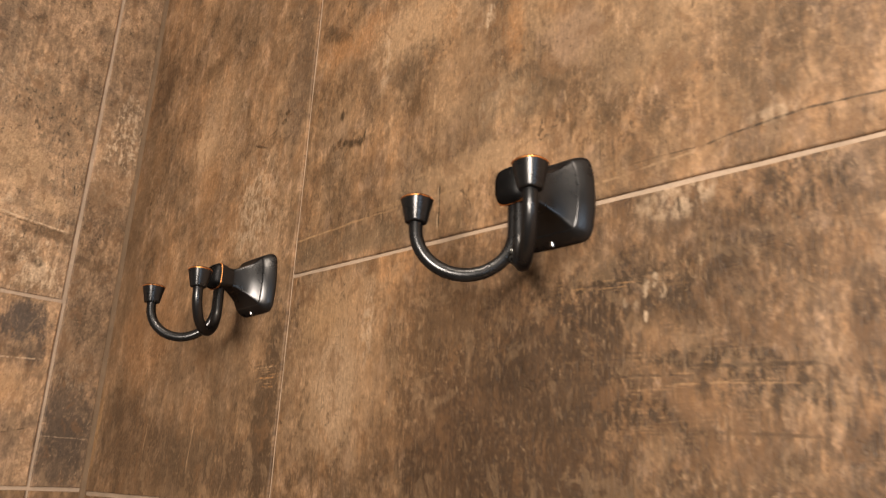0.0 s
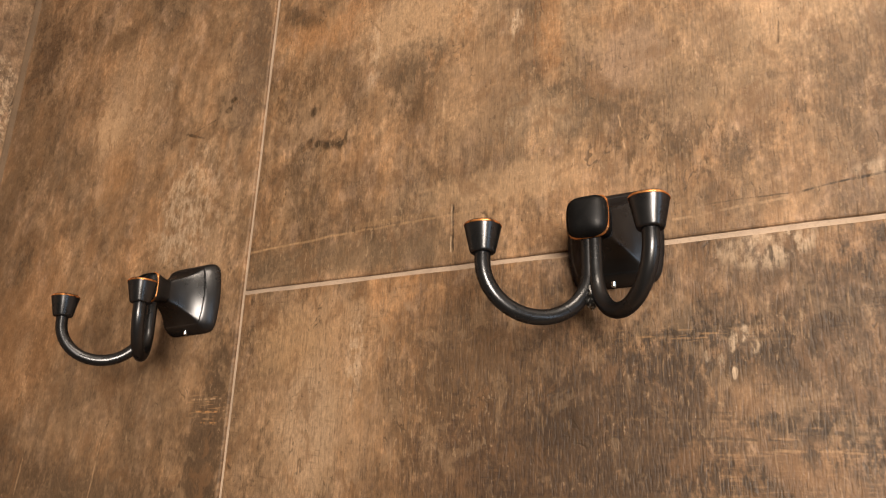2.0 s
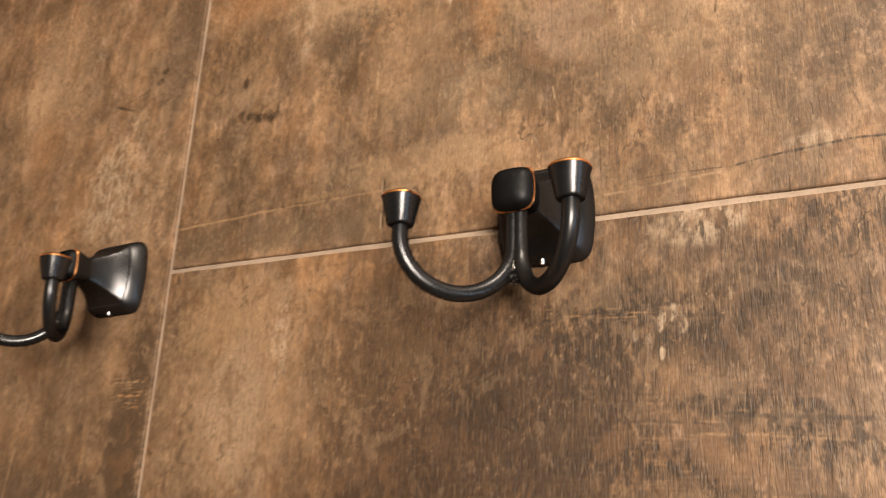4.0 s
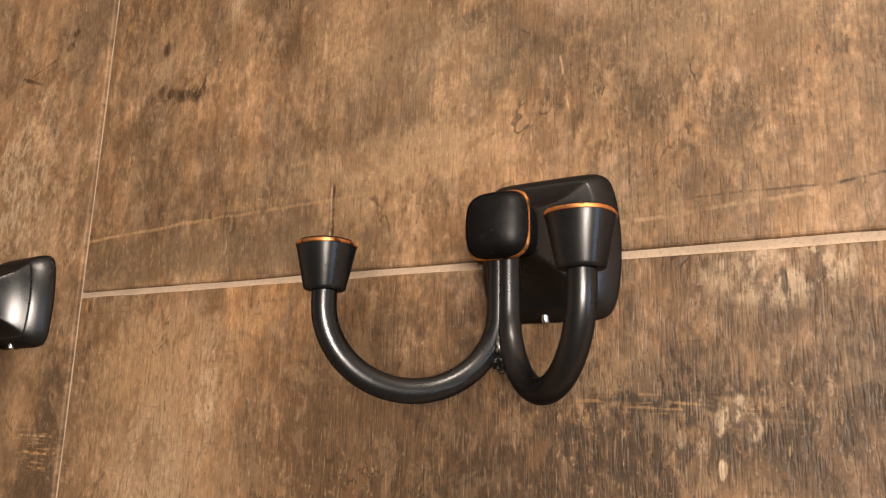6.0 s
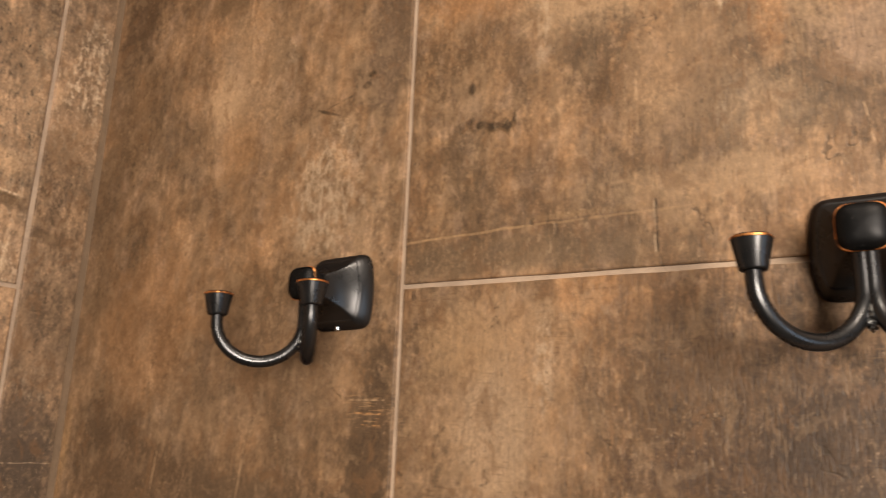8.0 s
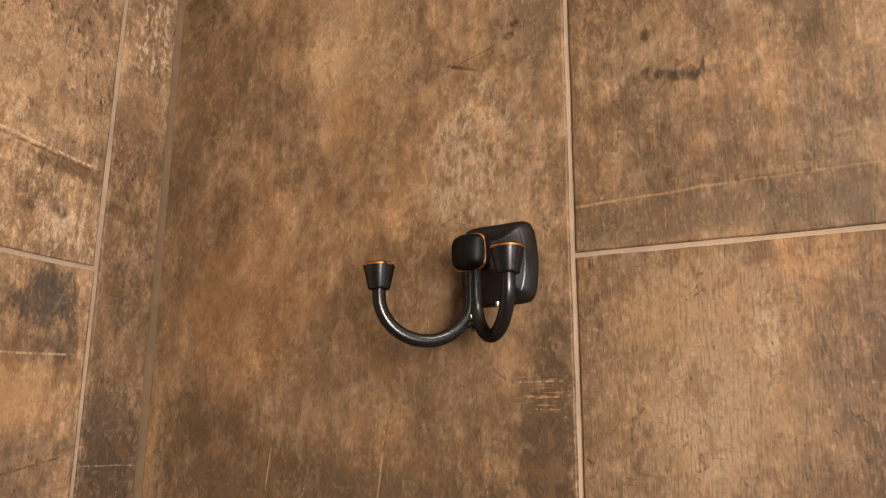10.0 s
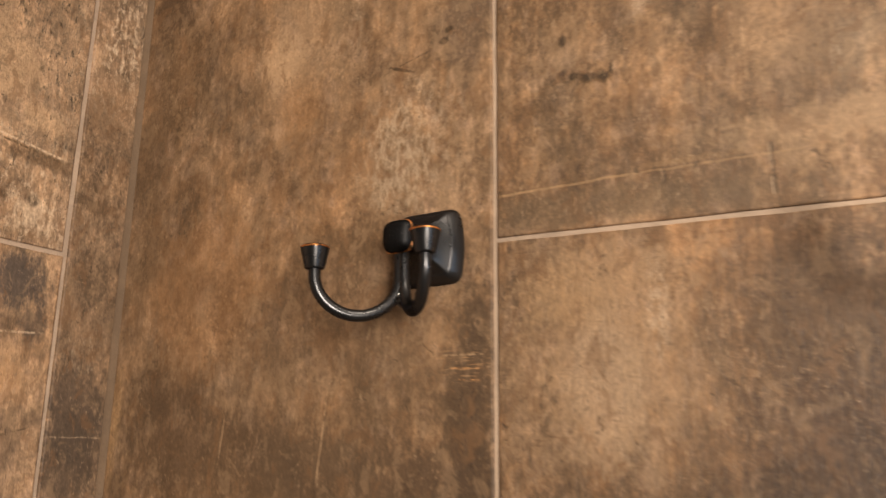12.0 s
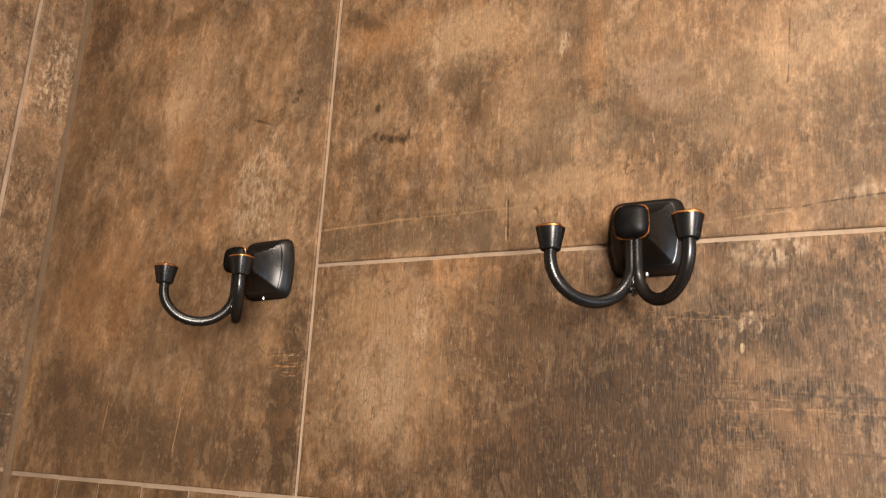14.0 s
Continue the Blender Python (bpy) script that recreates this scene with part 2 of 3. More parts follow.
def grout_material(name, colour, seed):
    m = Mat(name)
    tc = m.node("ShaderNodeTexCoord")
    p = m.stretch(tc.outputs["Object"], 1, 1, seed, seed)
    a, b = m.noise(p, 35.0, 4.0), m.noise(p, 900.0, 3.0)
    c = m.mix(m.ramp(a, 0.35, 0.65), tuple(v * 0.80 for v in colour), colour)
    c = m.mix(m.ramp(b, 0.5, 0.3, 0, 0.4), c, tuple(v * 0.5 for v in colour))
    m.link(c, m.bsdf.inputs["Base Color"])
    m.bsdf.inputs["Roughness"].default_value = 0.85
    m.bump(b, 0.5, 0.0006)
    return m.mat


def plain_material(name, colour, rough=0.7):
    m = Mat(name)
    tc = m.node("ShaderNodeTexCoord")
    a, b = m.noise(tc.outputs["Object"], 4.0, 4.0), m.noise(tc.outputs["Object"], 140.0, 3.0)
    c = m.mix(m.ramp(a, 0.3, 0.7), tuple(v * 0.9 for v in colour), colour)
    m.link(c, m.bsdf.inputs["Base Color"])
    m.bsdf.inputs["Roughness"].default_value = rough
    m.bump(b, 0.2, 0.001)
    return m.mat


def bronze_material(name, rough, dusty, shade):
    """Oil-rubbed bronze: almost black, satin, with dust and lime flecks."""
    m = Mat(name)
    tc = m.node("ShaderNodeTexCoord")
    p = tc.outputs["Object"]
    a, b, s = m.noise(p, 60.0, 3.0), m.noise(p, 2600.0, 3.0), m.noise(p, 2600.0, 2.0, 0.5)
    c = m.mix(m.ramp(a, 0.35, 0.7), tuple(v * shade for v in (0.060, 0.059, 0.060)), tuple(v * shade for v in (0.068, 0.066, 0.067)))
    dust = m.ramp(s, 0.735 - dusty, 0.775 - dusty, 0, 0.45)
    c = m.mix(dust, c, (0.5, 0.46, 0.42))
    m.link(c, m.bsdf.inputs["Base Color"])
    m.link(m.math("SUBTRACT", 0.9, dust, True), m.bsdf.inputs["Metallic"])
    m.link(m.ramp(a, 0.3, 0.7, rough, rough + 0.05), m.bsdf.inputs["Roughness"])
    m.bsdf.inputs["Specular Tint"].default_value = (0.30, 0.30, 0.33, 1)
    m.bump(b, 0.05, 0.0003)
    return m.mat


def copper_material():
    m = Mat("bare_copper")
    tc = m.node("ShaderNodeTexCoord")
    a = m.noise(tc.outputs["Object"], 260.0, 4.0)
    c = m.mix(m.ramp(a, 0.36, 0.54), (0.14, 0.06, 0.03), (0.95, 0.41, 0.14))
    m.link(c, m.bsdf.inputs["Base Color"])
    m.bsdf.inputs["Metallic"].default_value = 1.0
    m.bsdf.inputs["Roughness"].default_value = 0.38
    return m.mat


def steel_material(name, rough, dark):
    """Bare steel; dark: the share of it that stays blackened."""
    m = Mat(name)
    tc = m.node("ShaderNodeTexCoord")
    a, b = m.noise(tc.outputs["Object"], 900.0, 3.0), m.noise(tc.outputs["Object"], 620.0, 3.0, 0.6)
    c = m.mix(a, (0.6, 0.6, 0.58), (0.85, 0.84, 0.82))
    m.link(m.mix(m.ramp(b, 0.62, 0.50, 0, min(1, dark * 1.2)), c, (0.03, 0.028, 0.027)), m.bsdf.inputs["Base Color"])
    m.bsdf.inputs["Metallic"].default_value, m.bsdf.inputs["Roughness"].default_value = 1.0, rough
    m.bump(b, 0.6 * dark, 0.0005)
    return m.mat


GROUT = grout_material("sand_grout", (0.46, 0.335, 0.24), 1.0)
CAULK = grout_material("brown_caulk", (0.165, 0.104, 0.060), 4.0)
# PAINT and FLOORM: unseen surfaces, coloured dark to deepen the reflections in the hooks
PAINT = plain_material("dark_wall", (0.050, 0.038, 0.030), 0.6)
CEIL = plain_material("white_ceiling", (0.78, 0.76, 0.72), 0.9)
FLOORM = plain_material("dark_floor", (0.070, 0.050, 0.036), 0.5)
BRONZE, DULL = bronze_material("oil_rubbed_bronze", 0.265, 0.0, 1.0), bronze_material("dusty_bronze", 0.44, 0.045, 0.34)
COPPER, STEEL = copper_material(), steel_material("bright_steel", 0.22, 0.0)
SOLDER = steel_material("rough_weld", 0.35, 0.8)

m = TileMat("tile_upper", 1, 1, streaks=0.72, rust=0.42)
m.stain_or_shade(0.471, 1.850, 0.050, 0.020, RUST, 0.55)
m.stain_or_shade(0.403, 1.831, 0.050, 0.030, LIGHT, 0.65)
m.stain_or_shade(0.500, 1.868, 0.030, 0.008, BLACK, 0.6, 25)
m.stain_or_shade(0.488, 1.800, 0.032, 0.028, DARK, 0.6, 0, 0.6)
m.stain_or_shade(0.462, 1.757, 0.020, 0.005, DARK, 0.85, 4, 0.2)
m.stain_or_shade(0.479, 1.762, 0.0030, 0.0030, BLACK, 0.95)
m.stain_or_shade(0.471, 1.759, 0.0040, 0.0028, BLACK, 0.95)
m.stain_or_shade(0.461, 1.757, 0.0050, 0.0035, BLACK, 0.95)
m.stain_or_shade(0.452, 1.756, 0.0035, 0.0055, BLACK, 0.95)
m.stain_or_shade(0.447, 1.760, 0.0020, 0.0040, BLACK, 0.85)
m.stain_or_shade(0.392, 1.788, 0.024, 0.024, DARK, 0.75, 0, 0.4)
m.stain_or_shade(0.300, 1.800, 0.008, 0.045, RUST, 0.45)
m.stain_or_shade(0.297, 1.757, 0.006, 0.006, BLACK, 0.7)
m.stain_or_shade(0.327, 1.741, 0.003, 0.010, PALE, 0.8, 0, 0.5)
m.stain_or_shade(0.322, 1.810, 0.004, 0.010, PALE, 0.7, 0, 0.5)
m.stain_or_shade(0.225, 1.722, 0.040, 0.036, DARK, 0.85, 0, 0.75)
m.stain_or_shade(0.195, 1.760, 0.060, 0.040, LIGHT, 0.25)
m.stain_or_shade(0.160, 1.785, 0.050, 0.035, LIGHT, 0.25)
m.stain_or_shade(0.340, 1.705, 0.060, 0.012, LIGHT, 0.45)
m.stain_or_shade(0.141, 1.682, 0.012, 0.004, PALE, 0.5, 0, 0.4)
m.stain_or_shade(0.440, 1.674, 0.095, 0.012, (0.130, 0.094, 0.062), 0.75)
m.stain_or_shade(0.398, 1.802, 0.030, 0.020, (0.105, 0.075, 0.050), 0.6, 0, 0.3)
m.stain_or_shade(0.335, 1.8620, 0.004, 0.012, PALE, 0.6, 0, 0.4)
m.stain_or_shade(0.313, 1.745, 0.030, 0.022, (0.150, 0.118, 0.085), 0.5)
m.scratch(0.526, 1.6868, 0.435, 1.6905, 0.0012, (0.36, 0.250, 0.150), 0.75, 0.7)
m.scratch(0.450, 1.6900, 0.335, 1.6920, 0.0010, (0.34, 0.235, 0.140), 0.55, 0.6)
m.scratch(0.440, 1.6935, 0.360, 1.6950, 0.0025, (0.30, 0.205, 0.120), 0.40, 0.5)
m.scratch(0.372, 1.735, 0.371, 1.775, 0.0016, LIGHT, 0.8)
m.scratch(0.362, 1.699, 0.360, 1.666, 0.0011, BLACK, 1.0)
m.scratch(0.3618, 1.699, 0.3598, 1.666, 0.0006, BLACK, 1.0)
m.scratch(0.363, 1.699, 0.3615, 1.666, 0.0006, PALE, 0.7)
m.scratch(0.222, 1.6755, 0.176, 1.6755, 0.0006, DARK, 0.8)
m.scratch(0.180, 1.675, 0.155, 1.6785, 0.0008, BLACK, 0.95, 0.3)
m.scratch(0.158, 1.678, 0.128, 1.6800, 0.0011, BLACK, 1.0, 0.4)
m.scratch(0.131, 1.680, 0.095, 1.6775, 0.0009, BLACK, 0.9, 0.3)
m.scratch(0.250, 1.669, 0.172, 1.674, 0.0010, LIGHT, 0.5)
m.stain_or_shade(0.430, 1.815, 0.006, 0.030, PALE, 0.35, 0, 0.5)
m.stain_or_shade(0.350, 1.770, 0.030, 0.040, (0.24, 0.165, 0.105), 0.5)
m.stain_or_shade(0.500, 1.735, 0.030, 0.030, DARK, 0.40, 0, 0.4)
m.stain_or_shade(0.478, 1.785, 0.003, 0.004, BLACK, 0.9)
m.stain_or_shade(0.255, 1.770, 0.020, 0.020, (0.25, 0.178, 0.130), 0.6)
m.stain_or_shade(0.150, 1.735, 0.030, 0.020, DARK, 0.4, 0, 0.6)
m.scratch(0.310, 1.830, 0.311, 1.770, 0.0010, (0.16, 0.08, 0.035), 0.7)
m.scratch(0.305, 1.820, 0.306, 1.780, 0.0009, (0.16, 0.08, 0.035), 0.6)
m.scratch(0.177, 1.800, 0.180, 1.750, 0.0007, DARK, 0.8)
m.scratch(0.262, 1.735, 0.258, 1.712, 0.0006, LIGHT, 0.8)
m.scratch(0.140, 1.745, 0.125, 1.690, 0.0007, DARK, 0.6)
TILE_UPPER = m.done()

m = TileMat("tile_lower", 1, 2, tone=0.96, fibre=0.36, crisp=1.0, rust=0.36, streaks=0.85, horizontal=0.5, low=(0.104, 0.066, 0.039), high=(0.182, 0.112, 0.063))
m.stain_or_shade(0.455, 1.635, 0.045, 0.020, LIGHT, 0.35)
m.stain_or_shade(0.460, 1.585, 0.075, 0.075, (0.26, 0.180, 0.115), 0.55)
m.stain_or_shade(0.455, 1.570, 0.024, 0.050, (0.35, 0.265, 0.19), 0.55)
m.stain_or_shade(0.478, 1.620, 0.030, 0.020, (0.29, 0.20, 0.12), 0.5)
m.stain_or_shade(0.425, 1.612, 0.006, 0.030, PALE, 0.40, 0, 0.4)
m.stain_or_shade(0.490, 1.560, 0.005, 0.022, BLACK, 0.6, 0, 0.6)
# dark brown print under the hook, deepened by shade put into its colour
m.stain_or_shade(0.345, 1.585, 0.055, 0.060, (0.078, 0.049, 0.028), 0.82)
m.stain_or_shade(0.300, 1.535, 0.085, 0.055, (0.060, 0.037, 0.021), 0.85)
m.stain_or_shade(0.336, 1.542, 0.050, 0.040, (0.085, 0.052, 0.032), 0.55)
m.stain_or_shade(0.195, 1.570, 0.085, 0.060, (0.088, 0.054, 0.031), 0.55, 0, 0.4)
m.stain_or_shade(0.225, 1.604, 0.050, 0.020, BLACK, 0.9, 0, 0.3)
m.stain_or_shade(0.247, 1.585, 0.030, 0.018, BLACK, 0.75, 0, 0.5)
m.stain_or_shade(0.247, 1.586, 0.005, 0.004, LIGHT, 0.8, 0, 0.3)
m.stain_or_shade(0.295, 1.512, 0.075, 0.034, (0.050, 0.030, 0.017), 0.75)
m.stain_or_shade(0.200, 1.560, 0.070, 0.028, (0.30, 0.20, 0.120), 0.42, 0, 0, 0.75, True)
m.stain_or_shade(0.230, 1.612, 0.040, 0.005, (0.30, 0.19, 0.10), 0.5, 3, 0, 0.75, True)
m.stain_or_shade(0.232, 1.592, 0.034, 0.014, BLACK, 0.6, 0, 0.3)
m.stain_or_shade(0.235, 1.560, 0.025, 0.020, DARK, 0.7, 0, 0.4)
m.stain_or_shade(0.209, 1.580, 0.020, 0.018, (0.25, 0.160, 0.094), 0.50)
m.stain_or_shade(0.180, 1.553, 0.018, 0.012, (0.25, 0.152, 0.084), 0.50)
m.stain_or_shade(0.236, 1.547, 0.045, 0.008, BLACK, 0.85, -2, 0.45)
m.stain_or_shade(0.185, 1.572, 0.030, 0.006, BLACK, 0.8, 0, 0.4)
m.stain_or_shade(0.160, 1.558, 0.030, 0.012, BLACK, 0.8, 0, 0.4)
m.stain_or_shade(0.140, 1.645, 0.030, 0.014, BLACK, 0.85, 0, 0.5)
m.stain_or_shade(0.165, 1.605, 0.040, 0.028, DARK, 0.6, 0, 0.5)
m.stain_or_shade(0.195, 1.651, 0.022, 0.008, PALE, 0.55, 0, 0.3)
m.stain_or_shade(0.2065, 1.611, 0.0045, 0.0040, PALE, 0.58, 20, 0.6, 0.5)
m.stain_or_shade(0.2035, 1.606, 0.0030, 0.0050, PALE, 0.58, 0, 0.7, 0.5)
m.stain_or_shade(0.2115, 1.6065, 0.0020, 0.0045, PALE, 0.58, 15, 0.4, 0.5)
m.stain_or_shade(0.2165, 1.600, 0.0018, 0.0026, PALE, 0.58, 0, 0.3, 0.5)
m.stain_or_shade(0.2225, 1.602, 0.0014, 0.0030, PALE, 0.5, 0, 0.4, 0.5)
m.stain_or_shade(0.2115, 1.594, 0.0012, 0.0030, PALE, 0.7, 0, 0.2, 0.4)
m.stain_or_shade(0.192, 1.648, 0.0008, 0.004, BLACK, 0.8, 0, 0, 0.4)
m.scratch(0.250, 1.612, 0.195, 1.616, 0.0012, BLACK, 0.7)
m.scratch(0.235, 1.566, 0.190, 1.564, 0.0010, BLACK, 0.7)
m.scratch(0.190, 1.568, 0.130, 1.566, 0.0014, BLACK, 0.7)
m.scratch(0.200, 1.5605, 0.130, 1.558, 0.0007, (0.33, 0.22, 0.13), 0.5)
m.scratch(0.262, 1.574, 0.200, 1.572, 0.0007, (0.32, 0.21, 0.125), 0.5)
m.scratch(0.190, 1.538, 0.130, 1.537, 0.0012, BLACK, 0.6)
# four dark patches: print tone together with shade painted below the hook
m.stain_or_shade(0.150, 1.512, 0.060, 0.034, DARK, 0.6, 0, 0.2)
m.stain_or_shade(0.055, 1.545, 0.070, 0.075, (0.050, 0.031, 0.018), 0.75, 0, 0.3)
m.stain_or_shade(0.268, 1.572, 0.060, 0.040, (0.048, 0.030, 0.018), 0.80)
m.stain_or_shade(0.300, 1.500, 0.110, 0.035, (0.055, 0.034, 0.020), 0.65)
m.stain_or_shade(0.165, 1.630, 0.050, 0.016, DARK, 0.4, 0, 0.5)
TILE_LOWER = m.done()

m = TileMat("tile_corner", 1, 3, tone=1.24, fibre=0.16, crisp=0.85, rust=0.28, streaks=0.55, low=(0.120, 0.082, 0.052), high=(0.205, 0.133, 0.080))
m.stain_or_shade(0.709, 1.822, 0.024, 0.024, LIGHT, 0.65)
m.stain_or_shade(0.840, 1.930, 0.034, 0.060, (0.055, 0.034, 0.020), 0.80)
m.stain_or_shade(0.717, 1.915, 0.030, 0.012, DARK, 0.7, -20)
m.stain_or_shade(0.820, 1.830, 0.030, 0.060, DARK, 0.5)
m.stain_or_shade(0.687, 1.783, 0.022, 0.035, (0.25, 0.140, 0.066), 0.40)
m.stain_or_shade(0.770, 1.640, 0.060, 0.070, (0.23, 0.125, 0.058), 0.45)
m.stain_or_shade(0.600, 1.722, 0.030, 0.035, (0.24, 0.19, 0.14), 0.65, 0, 0.2)
m.stain_or_shade(0.564, 1.806, 0.004, 0.003, BLACK, 0.95)
m.stain_or_shade(0.565, 1.795, 0.004, 0.006, BLACK, 0.85, 0, 0.8)
m.stain_or_shade(0.612, 1.794, 0.006, 0.004, BLACK, 0.9, 0, 0.8)
m.stain_or_shade(0.622, 1.788, 0.004, 0.004, BLACK, 0.8, 0, 0.8)
m.scratch(0.615, 1.790, 0.575, 1.802, 0.0008, BLACK, 0.8)
m.stain_or_shade(0.545, 1.850, 0.020, 0.080, (0.085, 0.060, 0.042), 0.75)
m.stain_or_shade(0.538, 1.550, 0.020, 0.110, (0.045, 0.030, 0.019), 0.85)
m.stain_or_shade(0.716, 1.531, 0.016, 0.010, DARK, 0.75)
m.stain_or_shade(0.575, 1.508, 0.060, 0.026, (0.055, 0.037, 0.025), 0.80)
m.stain_or_shade(0.660, 1.520, 0.060, 0.022, (0.105, 0.080, 0.056), 0.55)
m.stain_or_shade(0.855, 1.540, 0.006, 0.050, (0.30, 0.20, 0.11), 0.6)
# broad tones: darker towards the foot and along the corner edge
m.stain_or_shade(0.790, 1.535, 0.060, 0.045, (0.075, 0.050, 0.032), 0.55)
m.stain_or_shade(0.720, 1.510, 0.150, 0.048, (0.070, 0.047, 0.030), 0.70)
m.stain_or_shade(0.845, 1.720, 0.020, 0.160, (0.100, 0.066, 0.040), 0.55)
m.stain_or_shade(0.640, 1.600, 0.110, 0.050, (0.110, 0.076, 0.050), 0.40)
m.scratch(0.738, 1.562, 0.742, 1.512, 0.0008, LIGHT, 0.65)
m.scratch(0.647, 1.570, 0.653, 1.505, 0.0009, LIGHT, 0.70)
m.stain_or_shade(0.546, 1.582, 0.020, 0.012, (0.30, 0.19, 0.105), 0.5, 0, 0, 0.75, True)
m.scratch(0.560, 1.588, 0.530, 1.588, 0.0008, LIGHT, 0.7)
m.scratch(0.556, 1.580, 0.530, 1.580, 0.0008, (0.36, 0.2, 0.09), 0.8)
m.scratch(0.552, 1.573, 0.532, 1.573, 0.0007, (0.36, 0.2, 0.09), 0.7)
m.stain_or_shade(0.645, 1.670, 0.050, 0.020, DARK, 0.45)
m.stain_or_shade(0.560, 1.814, 0.004, 0.0025, BLACK, 0.95)
m.stain_or_shade(0.600, 1.792, 0.012, 0.0012, BLACK, 0.9, 20)
m.stain_or_shade(0.585, 1.735, 0.040, 0.045, PALE, 0.28, 0, 0.7)
m.stain_or_shade(0.640, 1.840, 0.006, 0.030, PALE, 0.30, 0, 0.6)
m.stain_or_shade(0.690, 1.840, 0.050, 0.060, LIGHT, 0.30)
TILE_CORNER = m.done()

m = TileMat("tile_side_upper", 0, 5, tone=1.34, fibre=0.10, crisp=1.2, rust=0.15, low=(0.165, 0.120, 0.085), high=(0.250, 0.175, 0.118))
m.stain_or_shade(0.230, 1.800, 0.090, 0.110, PALE, 0.65, 0, 0.9)
m.stain_or_shade(0.240, 1.845, 0.045, 0.060, BLACK, 1.0, 0, 0.9)
m.stain_or_shade(0.262, 1.780, 0.030, 0.040, BLACK, 0.8, 0, 1.0)
m.stain_or_shade(0.215, 1.810, 0.040, 0.040, LIGHT, 0.6)
m.stain_or_shade(0.264, 1.770, 0.020, 0.012, LIGHT, 0.55)
m.stain_or_shade(0.262, 1.738, 0.030, 0.008, DARK, 0.75, -5)
m.stain_or_shade(0.265, 1.695, 0.016, 0.014, PALE, 0.6)
m.stain_or_shade(0.262, 1.704, 0.006, 0.005, BLACK, 0.8)
m.stain_or_shade(0.238, 1.702, 0.005, 0.005, BLACK, 0.8)
m.scratch(0.150, 1.757, 0.290, 1.743, 0.0014, PALE, 0.95)
m.scratch(0.150, 1.754, 0.290, 1.740, 0.0014, DARK, 0.9)
m.stain_or_shade(0.262, 1.690, 0.040, 0.022, PALE, 0.5, 0, 0.7)
TILE_SIDE_UP = m.done()

m = TileMat("tile_side_lower", 0, 6, tone=1.36, fibre=0.10, crisp=0.9, rust=0.25, low=(0.165, 0.118, 0.082), high=(0.240, 0.165, 0.108))
m.stain_or_shade(0.258, 1.642, 0.030, 0.022, (0.032, 0.030, 0.032), 0.85)
m.stain_or_shade(0.275, 1.612, 0.012, 0.016, (0.040, 0.034, 0.032), 0.7)
m.stain_or_shade(0.240, 1.575, 0.035, 0.025, (0.33, 0.21, 0.12), 0.65)
m.scratch(0.200, 1.602, 0.286, 1.606, 0.0012, PALE, 0.6)
m.stain_or_shade(0.250, 1.525, 0.045, 0.030, (0.090, 0.064, 0.046), 0.45)
m.scratch(0.220, 1.522, 0.285, 1.538, 0.0010, BLACK, 0.9)
TILE_SIDE_LOW = m.done()

m = TileMat("tile_side_strip", 0, 7, tone=1.28, fibre=0.10, crisp=1.1, rust=0.15, low=(0.145, 0.105, 0.074), high=(0.220, 0.152, 0.102))
m.stain_or_shade(0.328, 1.880, 0.018, 0.045, PALE, 0.70, 0, 0.7)
m.stain_or_shade(0.315, 1.800, 0.030, 0.030, (0.20, 0.13, 0.08), 0.5)
m.stain_or_shade(0.317, 1.745, 0.006, 0.006, BLACK, 0.8, 0, 0.4)
m.stain_or_shade(0.317, 1.548, 0.035, 0.045, (0.045, 0.036, 0.031), 0.80)
m.stain_or_shade(0.319, 1.594, 0.014, 0.016, PALE, 1.0, 0, 1.1)
m.stain_or_shade(0.318, 1.820, 0.030, 0.060, PALE, 0.5, 0, 1.0)
m.stain_or_shade(0.312, 1.760, 0.030, 0.040, DARK, 0.7, 0, 0.8)
m.stain_or_shade(0.318, 1.620, 0.040, 0.060, (0.085, 0.062, 0.044), 0.5)
m.stain_or_shade(0.312, 1.715, 0.025, 0.010, DARK, 0.5)
m.stain_or_shade(0.320, 1.512, 0.035, 0.040, (0.050, 0.038, 0.030), 0.70)
m.scratch(0.296, 1.531, 0.345, 1.530, 0.0006, PALE, 0.45)
TILE_STRIP = m.done()

TILE_EAST = TileMat("tile_plain_east", 1, 11, per_object=True, fibre=0.10, crisp=0.6, streaks=0.6, rust=0.3, tone=0.92).done()
TILE_NORTH = TileMat("tile_plain_north", 0, 12, per_object=True, fibre=0.10, crisp=0.6, streaks=0.6, rust=0.3).done()

# ---- helpers for meshes ----


def mesh_of(name, bm, material, smooth=False, crease=38):
    bmesh.ops.recalc_face_normals(bm, faces=bm.faces)
    me = bpy.data.meshes.new(name)
    bm.to_mesh(me)
    bm.free()
    me.materials.append(material)
    if smooth:
        for f in me.polygons:
            f.use_smooth = True
        me.set_sharp_from_angle(angle=radians(crease))
    return me


def part(name, bm, material, parent=None, label="", smooth=False, crease=38):
    ob = new(name, mesh_of(name, bm, material, smooth, crease))
    ob.parent = parent
    return tagged(ob, label)


def box(bm, x0, x1, y0, y1, z0, z1):
    vs = [bm.verts.new((x, y, z)) for x in (x0, x1) for y in (y0, y1) for z in (z0, z1)]
    for f in ((0, 1, 3, 2), (4, 6, 7, 5), (0, 4, 5, 1), (2, 3, 7, 6), (0, 2, 6, 4), (1, 5, 7, 3)):
        bm.faces.new([vs[i] for i in f])
    return bm


def structure(name, bm, material, label, category):
    return tagged(part(name, bm, material), label, category, kind="structure")


